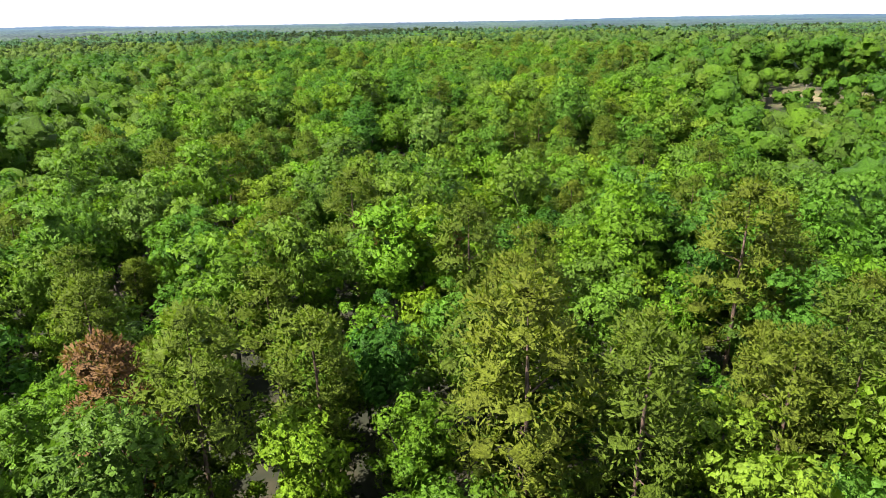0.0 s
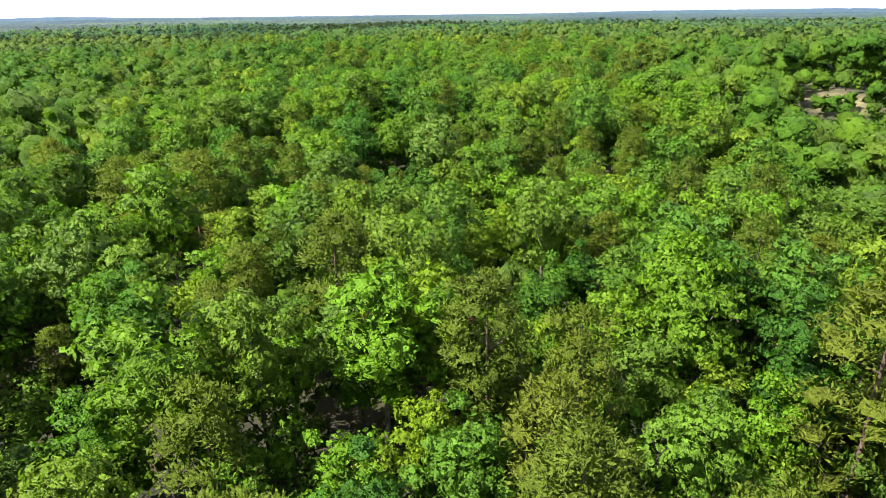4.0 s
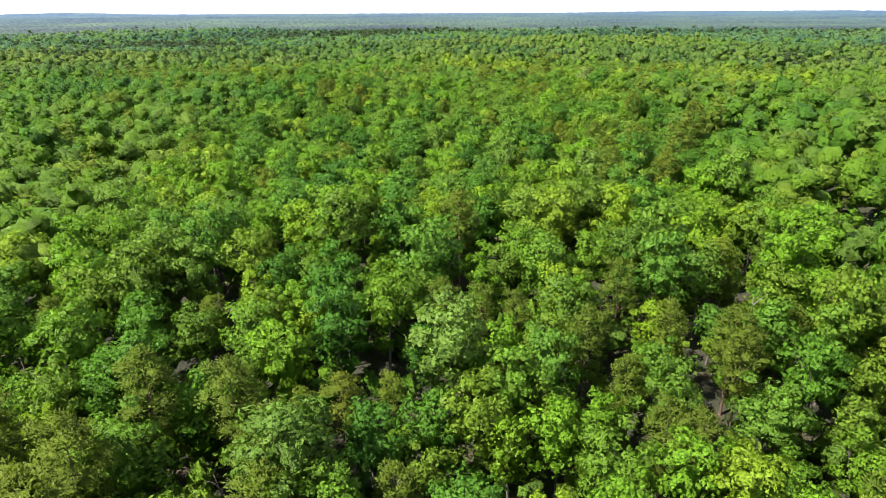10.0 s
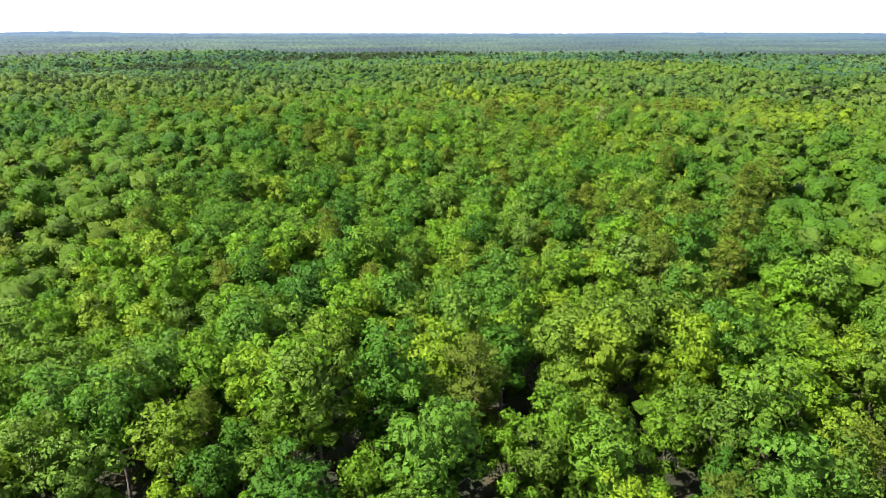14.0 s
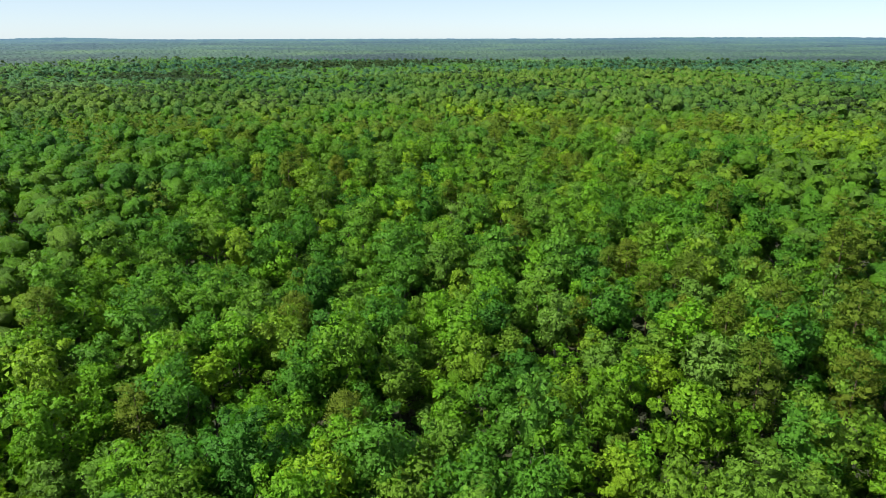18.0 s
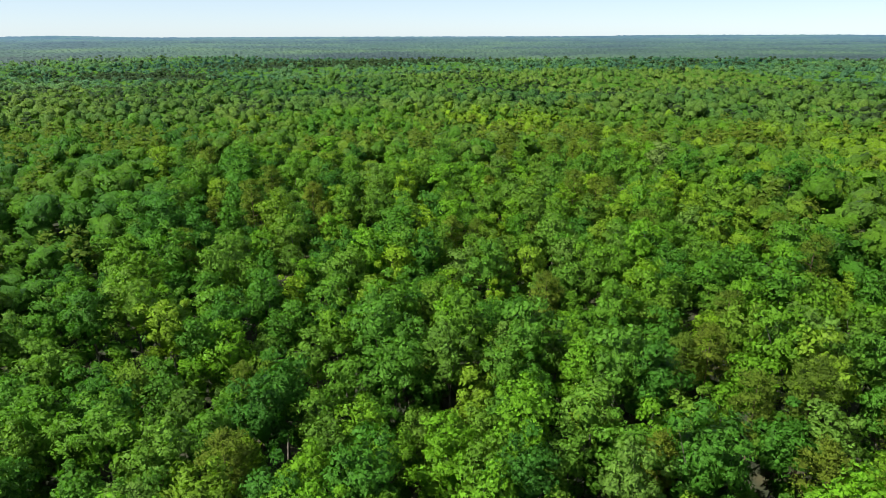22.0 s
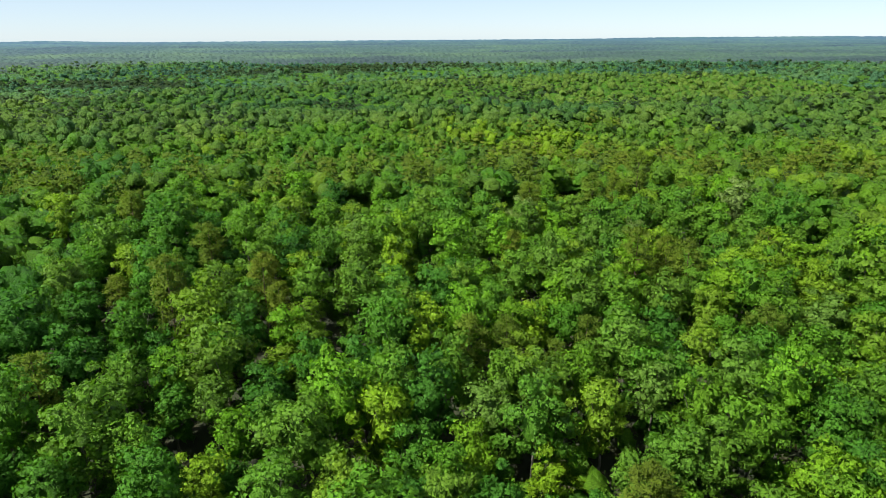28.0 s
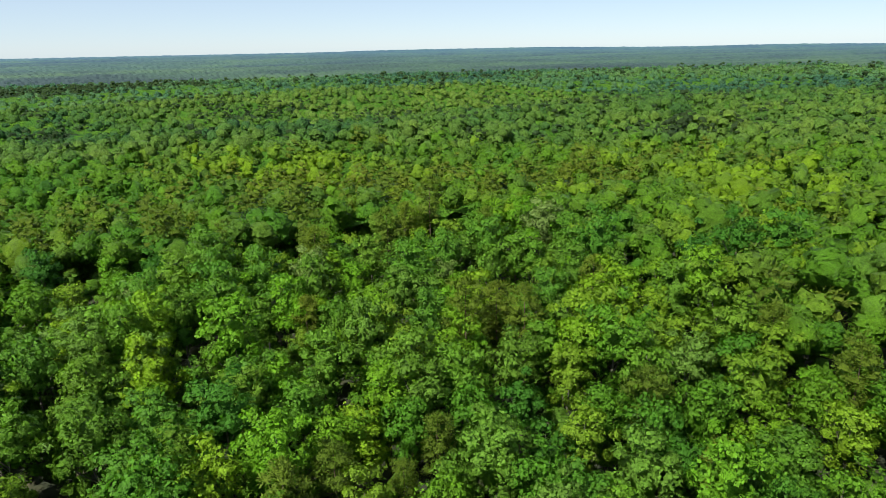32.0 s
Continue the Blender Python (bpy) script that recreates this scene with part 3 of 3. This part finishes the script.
def patch(x, y):
    """Slow change of mood through the woods, 0 to 1: hollows of deep green, rises of yellow-green."""
    near = 0.13 * np.sin(x / 19 + 2.1 * np.sin(y / 41)) + 0.11 * np.sin(y / 27 + 1.7 * np.sin(x / 33)) + 0.08 * np.sin((x - y) / 11)
    far = np.clip((y - 300) / 200, 0, 1)
    wide = (0.14 + 0.1 * far) * np.sin(x / 95 + 1.3 * np.sin(y / 140)) + (0.14 + 0.12 * far) * np.sin(y / 62 + 1.5 * np.sin(x / 120))
    slope = 0.45 * np.exp(-((x - 40) / 90) ** 2 - ((y - 540) / 35) ** 2)
    clump = 0.17 * np.sin(x / 6.5 + 2 * np.sin(y / 9.5)) * np.sin(y / 7.5 + 2 * np.sin(x / 8.5))
    return 0.5 + (near + wide + clump) * (1 + 0.4 * far) + slope


def stunted(x, y):
    """Less than 1 on the slope below the clearing, where the trees are low."""
    return 1 - 0.5 * np.exp(-((x - 97) / 16) ** 2 - ((y - 174) / 16) ** 2)


# single trees that stand out: x, y, size
PINES_SOUTH = [
    (4.8, 28.6, 1.12), (10.5, 28.0, 1.12), (3.2, 33.2, 1.05), (-7.7, 38.0, 1.05), (-8.8, 70.3, 0.95), (23.0, 30.3, 0.98), (19.8, 31.0, 0.96), (13.3, 34.8, 1.0), (-13.4, 31.4, 1.02), (14.4, 38.1, 0.88), (6.3, 39.9, 0.97), (24.5, 42.8, 0.81),
    (33.6, 44.3, 0.82), (-19.5, 45.4, 0.67), (-27.2, 46.6, 0.87), (-23.2, 46.8, 0.65), (25.2, 48.8, 1.15), (9.1, 52.9, 1.0), (31.3, 53.2, 0.95), (-13.3, 48.8, 0.98), (3.4, 55.3, 0.96), (-33.5, 57.1, 0.86),
    (-16.9, 62.4, 0.84), (-32.4, 66.0, 0.65), (-47.0, 69.8, 0.83), (-18.2, 75.0, 0.8), (32.9, 78.1, 0.82), (39.4, 78.5, 0.85), (-12.2, 85.7, 0.65), (-7.0, 86.6, 0.68), (-19.2, 90.1, 0.69), (-26.5, 95.0, 0.91),
]
PINES_MIDDLE = [
    (-32.7, 95.4, 0.84), (19.5, 96.5, 0.71), (42.9, 96.7, 1.01), (-38.9, 97.0, 0.88), (34.7, 102.4, 1.02), (-6.5, 109.7, 0.65), (-43.6, 114.3, 1.03), (-5.5, 114.6, 0.9), (25.4, 117.0, 0.88), (-17.2, 118.9, 1.02),
    (-20.5, 119.5, 0.79), (-15.2, 122.0, 0.8), (-31.5, 122.4, 1.06), (24.3, 122.8, 0.83), (-23.1, 123.5, 1.05), (-17.0, 128.3, 0.75), (-12.1, 128.6, 0.7), (-6.4, 130.1, 0.71), (35.6, 130.9, 0.93), (22.4, 131.2, 0.89),
    (7.2, 133.2, 0.65), (17.7, 135.1, 1.01), (36.4, 135.3, 0.93), (45.8, 138.0, 0.97), (-53.0, 141.7, 0.69), (5.0, 144.1, 0.85), (10.1, 144.1, 0.74), (-32.2, 144.5, 0.79), (-0.4, 145.7, 0.74), (25.0, 147.6, 0.97),
]
PINES_NORTH = [
    (-29.6, 165.3, 0.71), (20.5, 205.1, 0.7), (40.5, 212.5, 1.04), (60.0, 224.0, 1.3), (43.4, 229.6, 1.05), (23.4, 242.1, 0.95), (43.9, 248.4, 0.97), (38.1, 250.3, 0.96), (37.3, 262.9, 0.93), (33.3, 263.0, 1.04),
    (-31.7, 265.4, 0.67), (45.3, 275.3, 0.91), (18.2, 289.6, 0.95), (45.4, 309.0, 0.94), (46.1, 321.8, 0.89), (15.7, 327.4, 0.65), (7.9, 328.6, 0.84), (21.2, 330.7, 0.88), (44.9, 349.5, 1.0), (43.1, 355.7, 1.04),
    (-72.0, 379.1, 1.0), (20.8, 393.7, 1.3), (38.2, 397.1, 1.06),
]
HICKORIES_SOUTH = [
    (15.8, 29.2, 0.81), (-7.7, 30.0, 0.86), (-26.4, 40.6, 0.75), (-0.5, 51.8, 0.65), (-33.9, 52.3, 0.68), (11.7, 54.9, 0.7),
    (-1.6, 64.9, 0.65), (14.9, 65.8, 0.87), (9.3, 65.9, 0.69), (21.1, 66.1, 0.93), (21.6, 69.8, 1.15), (-21.7, 71.9, 0.81), (-5.4, 75.9, 0.73), (-22.6, 77.9, 0.86), (-41.2, 78.6, 0.94), (24.5, 80.6, 0.71),
    (29.5, 87.3, 0.96), (6.1, 100.4, 0.88), (27.3, 109.1, 1.02), (28.8, 143.1, 0.84), (-18.8, 145.9, 0.79), (17.0, 148.7, 0.9), (-43.3, 149.4, 1.17), (5.9, 151.6, 0.82), (-18.2, 162.5, 1.3), (-11.6, 170.5, 0.68),
]
HICKORIES_MIDDLE = [
    (29.6, 179.6, 0.77), (-33.9, 194.7, 0.99), (27.9, 202.6, 1.3), (15.5, 207.3, 0.66), (32.0, 210.1, 0.83), (23.1, 214.1, 1.15), (17.1, 219.6, 0.86), (45.6, 223.4, 1.09), (37.1, 228.0, 1.3), (-57.9, 237.7, 0.94),
    (6.8, 245.0, 1.18), (-26.8, 246.9, 0.84), (24.7, 247.4, 1.04), (9.4, 252.3, 1.05), (36.9, 254.8, 0.83), (18.7, 255.6, 0.89), (-45.2, 273.9, 1.1), (-53.1, 284.2, 1.07), (-15.0, 294.0, 1.14), (-29.8, 304.7, 0.89),
    (17.4, 306.3, 1.1), (55.9, 312.8, 0.89), (9.6, 319.5, 0.75), (36.2, 320.8, 1.06), (-27.0, 324.8, 0.79), (42.5, 333.4, 0.94), (1.6, 334.5, 1.02), (13.4, 335.8, 0.96), (74.8, 342.3, 1.3), (51.0, 343.0, 1.3),
]
HICKORIES_NORTH = [
    (61.6, 351.8, 1.3), (-82.0, 370.5, 1.23), (16.6, 373.9, 0.9),
]
OAKS_SOUTH = [
    (-1.1, 34.6, 0.65), (19.8, 39.4, 0.65), (-8.5, 41.7, 0.65), (-22.0, 52.8, 0.82), (39.8, 59.9, 1.0), (-17.5, 70.6, 0.65), (24.7, 71.0, 0.89), (-13.8, 72.0, 0.65), (12.2, 76.8, 0.65), (4.1, 77.9, 0.65),
    (-21.8, 105.9, 1.01), (1.7, 110.8, 1.06), (16.6, 116.3, 1.0), (-35.2, 116.4, 0.99), (-2.8, 123.9, 0.9), (12.5, 127.7, 0.86), (-23.9, 130.0, 0.82), (3.8, 135.0, 0.74), (-39.7, 139.0, 0.93), (-33.1, 140.6, 0.92),
    (-49.4, 146.1, 1.03), (38.8, 152.9, 1.08), (-25.9, 155.0, 0.78), (-9.2, 155.5, 0.82), (-20.2, 156.7, 0.77), (9.7, 157.5, 0.85), (30.1, 161.3, 1.02), (18.0, 165.5, 0.85), (-2.6, 167.7, 0.84), (17.5, 170.8, 0.9),
]
OAKS_MIDDLE = [
    (7.0, 189.9, 1.15), (-34.8, 206.3, 0.79), (-27.6, 210.1, 0.8), (-11.9, 212.3, 0.88), (-7.7, 232.2, 0.94), (-17.1, 250.7, 0.92), (-80.3, 257.2, 1.0), (-51.8, 268.2, 0.72), (14.2, 281.6, 0.74), (-29.6, 281.8, 0.99),
    (32.4, 298.0, 1.11), (-6.0, 303.6, 1.01), (-33.9, 311.4, 0.84), (-10.8, 328.9, 1.3), (50.4, 334.3, 1.27), (22.7, 338.0, 1.15),
]
GUMS = [
    (8.8, 36.2, 0.65), (-4.3, 42.3, 0.98), (29.0, 43.9, 0.97), (-25.0, 65.8, 0.96), (15.2, 78.1, 0.81), (0.9, 79.8, 0.8), (-14.0, 137.7, 1.2), (28.3, 154.2, 0.93), (-6.8, 166.0, 1.27), (-42.6, 174.9, 0.79),
    (6.8, 175.9, 1.3), (-21.6, 216.6, 0.98), (7.3, 238.8, 1.16), (12.2, 264.7, 0.99), (-6.3, 274.9, 1.07), (-37.7, 279.3, 1.16), (-17.0, 284.1, 1.03), (-26.6, 312.5, 0.97), (-14.2, 318.1, 1.12), (34.6, 332.1, 1.03),
    (106.5, 353.5, 1.3), (98.8, 357.6, 1.3), (88.3, 358.8, 1.3), (73.6, 369.5, 1.3),
]
DRY_PINES = [
    (-18.3, 32.2, 1.08), (-6.2, 67.3, 0.66), (2.4, 72.1, 0.65),
]
SNAGS = [
    (112.9, 195.9, 0.75),
    (-24.4, 119.2, 0.88), (42.9, 143.6, 1.16), (6.0, 364.1, 1.25),
]
PALE_OAKS = [
    (42.8, 376.1, 0.94), (71.3, 387.1, 1.28), (18.6, 388.2, 1.13), (-13.8, 394.3, 0.84),
]

for kind, rows in (("pine", PINES_SOUTH), ("pine", PINES_MIDDLE), ("pine", PINES_NORTH), ("hickory", HICKORIES_SOUTH), ("hickory", HICKORIES_MIDDLE), ("hickory", HICKORIES_NORTH),
                   ("oak", OAKS_SOUTH), ("oak", OAKS_MIDDLE), ("gum", GUMS), ("dry pine", DRY_PINES), ("pale oak", PALE_OAKS), ("snag", SNAGS)):
    for x, y, size in rows:
        stand(kind, x, y, size)

gx, gy = scatter(-85, 95, -10, 420, 5.8, rng)
near = (np.abs(gx) < strip(gy)) & (gy > 14 + 0.25 * np.abs(gx))
kind_roll, size_roll = rng.random(len(gx)), rng.normal(0, 1, len(gx))
for x, y, ok, roll, dev in zip(gx, gy, near, kind_roll, size_roll):
    if openness(x, y) > 0.3:
        continue
    if roll < float(pine_share(x, y)):
        kind = "pine"
    else:
        f = 0.25 + 0.5 * float(patch(x, y)) + 0.9 * ((roll * 977) % 1 - 0.5)
        kind = "gum" if f < 0.2 else "hickory" if f > 0.77 else "oak" if f < 0.52 else "white oak"
    if ok and all((x - a) ** 2 + (y - b) ** 2 > 16.5 for a, b in SPOTS):
        if COUNT[kind] >= 298:
            kind = min(("oak", "white oak"), key=COUNT.get)
        if COUNT[kind] < 298:
            stand(kind, float(x), float(y), float(np.clip(0.97 + 0.17 * dev, 0.72, 1.3) * stunted(x, y)))


# ---- the woods beyond, too many to count ----
def woods(name, label, x, y, shapes, leaf, g, size, mixed=0.5):
    """One mesh of many trees: shapes are crowns, each spot takes one, turned and scaled."""
    verts, quads, tints, closed, turned, base = [], [], [], [], [], 0
    pick = g.integers(0, len(shapes), len(x))
    z = ground_z(x, y)
    for k, (v, q, slots, normals) in enumerate(shapes):
        w = np.flatnonzero(pick == k)
        if not len(w):
            continue
        a = g.uniform(0, 6.283, len(w))
        s = np.clip(g.normal(sum(size) / 2, (size[1] - size[0]) / 3.5, len(w)), size[0] * 0.85, size[1] * 1.15) * stunted(x[w], y[w])
        c, n = np.cos(a)[:, None], np.sin(a)[:, None]
        s2 = (s * g.uniform(0.88, 1.15, len(w)))[:, None]
        vx = (v[:, 0] * c - v[:, 1] * n) * s2 + x[w][:, None]
        vy = (v[:, 0] * n + v[:, 1] * c) * s2 + y[w][:, None]
        vz = v[:, 2] * s[:, None] + z[w][:, None]
        verts.append(np.stack([vx, vy, vz], -1).reshape(-1, 3))
        quads.append((q[None] + (np.arange(len(w)) * len(v))[:, None, None] + base).reshape(-1, 4))
        tints.append(np.repeat(np.clip(mixed * g.random(len(w)) + (1 - mixed) * patch(x[w], y[w]) + 0.03, 0, 1), len(v)))
        closed.append(np.tile(slots, len(w)))
        turned.append(np.stack([normals[:, 0] * c - normals[:, 1] * n, normals[:, 0] * n + normals[:, 1] * c, np.broadcast_to(normals[:, 2], (len(w), len(v)))], -1).reshape(-1, 3))
        base += len(w) * len(v)
    ob = new(name, quad_mesh(name, np.concatenate(verts), np.concatenate(quads), ("tint", np.concatenate(tints)), True, np.concatenate(closed), np.concatenate(turned)))
    for mat in leaf:
        ob.data.materials.append(mat)
    return tagged(ob, label, "woods", kind="stuff")


def bearing_ok(x, y, lo, hi, margin=0.0):
    b = np.arctan2(x, y - 130)
    r = np.hypot(x, y - 130)
    return (r >= lo) & (r < hi) & (b > LEFT - margin) & (b < RIGHT + margin)


def split(x, y, g):
    keep = openness(x, y) < 0.3
    x, y = x[keep], y[keep]
    pine = g.random(len(x)) < pine_share(x, y)
    return x[~pine], y[~pine], x[pine], y[pine]


def crowns(seed, n, leaves, size, wide=1.0, heart=0.78):
    return [hardwood(seed + i, 13.5 + 1.4 * (i % 4), (6.8 + 0.8 * (i % 3)) * wide, 11.5 + (i % 2), n, leaves, size, 1, heart)[2] for i in range(6)]


def heaps(seed, wide, lumps, leaves, size, cells=2):
    """Crowns for trees far off: a rounded head with a few lumps about it, ragged with loose boughs where they show."""
    made = []
    for i in range(8):
        g = np.random.default_rng(seed + i)
        r, h = wide * (0.42 + 0.04 * (i % 3)), 13.0 + 1.1 * (i % 4)
        tall = (1.05 if lumps < 3 else 1.4) + 0.12 * (i % 3)
        heart = np.array([0, 0, h - r * tall])
        masses, loose, mids = [clod(g, heart, np.array([r, r, r * tall]) * (0.92 if lumps < 3 else 0.75), cells)], [], [heart]
        for k in range(lumps):
            w = k * 2.4 + i
            mids.append(heart + (math.cos(w) * r * 0.58, math.sin(w) * r * 0.58, r * tall * g.uniform(-0.5, 0.55)))
            masses.append(clod(g, mids[-1], np.array([0.5, 0.5, 0.48]) * r * g.uniform(0.75, 1.2), 1))
        if leaves:
            for m in mids[1:] if lumps > 2 else mids:
                d = ball(g, leaves, -0.6)
                c = m + d * np.array([1, 1, tall]) * (r * 0.5 if lumps > 2 else r * 0.92) * g.uniform(0.8, 1.2, (leaves, 1))
                loose.append(sprays(g, c, d + (0, 0, 0.2), (size * 0.7, size * 1.3), (size * 0.5, size), 0.75))
        v, q = join(masses + loose)
        n = [rounded(g, m[0], c, heart - (0, 0, r * 0.3), 0) for m, c in zip(masses, mids)]
        n += [rounded(g, m[0], c, heart - (0, 0, r * 0.3), 0.25) for m, c in zip(loose, mids[1:] if lumps > 2 else mids)]
        made.append((v, q, np.arange(len(q)) < sum(len(m[1]) for m in masses), np.concatenate(n)))
    return made


def needles(seed, pads, tufts, size, wide=1.0):
    return [conifer(seed + i, 15.0 + i, (6.2 + 0.5 * (i % 2)) * wide, 11.0, pads, tufts, size, 1)[2] for i in range(4)]


def under_z(x, y):
    return ground_z(x, y) + (9.4 + 2.4 * np.clip((np.hypot(x, y - 130) - 380) / 200, 0, 1) + rng.uniform(-1.6, 1.6, np.shape(x))) * np.clip(1 - 3 * openness(x, y), -0.2, 1)


uv, uq = ring_sheet(np.linspace(LEFT, RIGHT, 220), np.geomspace(300, 1180, 130), under_z, False)
understory = new("understory", quad_mesh("understory", uv, uq, ("tint", np.where(pine_share(uv[:, 0], uv[:, 1]) > 0.4, 0.0, 0.25 + 0.75 * rng.random(len(uv)))), True))
understory.data.materials.append(under_leaf)
tagged(understory, "dense green understory closing the gaps in the woods", "woods", kind="stuff")

# beside the flight, and behind its start
def flank(x, y):
    """The woods on either hand of the flight that come close."""
    return (np.abs(x) >= strip(y)) & (np.abs(x) < strip(y) + 62) & (y > -5) & (y < 425) | (np.abs(x) < strip(y) + 62) & (y >= 420) & (y < 452)


bx, by = scatter(-135, 135, -10, 455, 5.4, rng)
keep = flank(bx, by)
hx, hy, px, py = split(bx[keep], by[keep], rng)
woods("hardwood_trees", "full green broadleaf trees beside the pines", hx, hy, heaps(41, 6.6, 8, 30, 0.68), woods_leaf, rng, (0.68, 1.2))
woods("pine_trees", "olive-green pines standing in broadleaf woods", px, py, needles(45, 14, 12, 1.1), woods_needle, rng, (0.75, 1.1))

sx, sy = scatter(-190, 190, -60, 330, 6.2, rng)
out = ~flank(sx, sy) & ~((np.abs(sx) < strip(sy)) & (sy > 14 + 0.25 * np.abs(sx))) & (np.hypot(sx, sy - 130) < 195)
ux, uy = scatter(-136, 136, 5, 450, 5.2, rng)
keep = (np.abs(ux) < strip(uy) + np.where((ux > 0) & (np.abs(uy - 215) < 60), 62, 40)) & (openness(ux, uy) < 0.2)
ux, uy = ux[keep], uy[keep]
low = (uy < 80) & (np.abs(ux) < 62)
for chosen, shapes in ((low, crowns(151, 9, 34, 0.9, 1.1, 0.55)), (~low, heaps(151, 9.0, 4, 14, 1.05, 1))):
    woods("undergrowth", "young broadleaf trees and saplings under the canopy", ux[chosen], uy[chosen], shapes, woods_leaf, rng, (0.36, 0.58))
hx, hy, px, py = split(sx[out], sy[out], rng)
woods("hardwood_trees", "green broadleaf woods of oak and hickory", hx, hy, heaps(51, 7.0, 5, 6, 1.2), woods_leaf, rng, (0.65, 1.2))
woods("pine_trees", "olive-green pines scattered in the woods", px, py, needles(61, 11, 4, 1.0), woods_needle, rng, (0.75, 1.1))

for lo, hi, step, hard, pine, (broad, narrow) in (
        (195, 420, 5.7, heaps(71, 6.3, 5, 15, 0.95), needles(81, 12, 8, 0.8, 1.05), (woods_leaf, woods_needle)),
        (420, 800, 6.2, heaps(91, 6.6, 2, 5, 1.7), needles(95, 6, 2, 1.2, 1.2), (hazed_middle_leaf, middle_needle)),
        (800, 1180, 7.4, heaps(101, 8.6, 1, 4, 2.2, 1), needles(105, 4, 1, 2, 1.5), (hazed_far_leaf, middle_needle))):
    sx, sy = scatter(-hi * 0.95, hi, 0, 130 + hi, step, rng)
    ok = bearing_ok(sx, sy, lo, hi, 0.03) & ~((np.abs(sx) < strip(sy)) & (sy < 420)) & ~flank(sx, sy)
    hx, hy, px, py = split(sx[ok], sy[ok], rng)
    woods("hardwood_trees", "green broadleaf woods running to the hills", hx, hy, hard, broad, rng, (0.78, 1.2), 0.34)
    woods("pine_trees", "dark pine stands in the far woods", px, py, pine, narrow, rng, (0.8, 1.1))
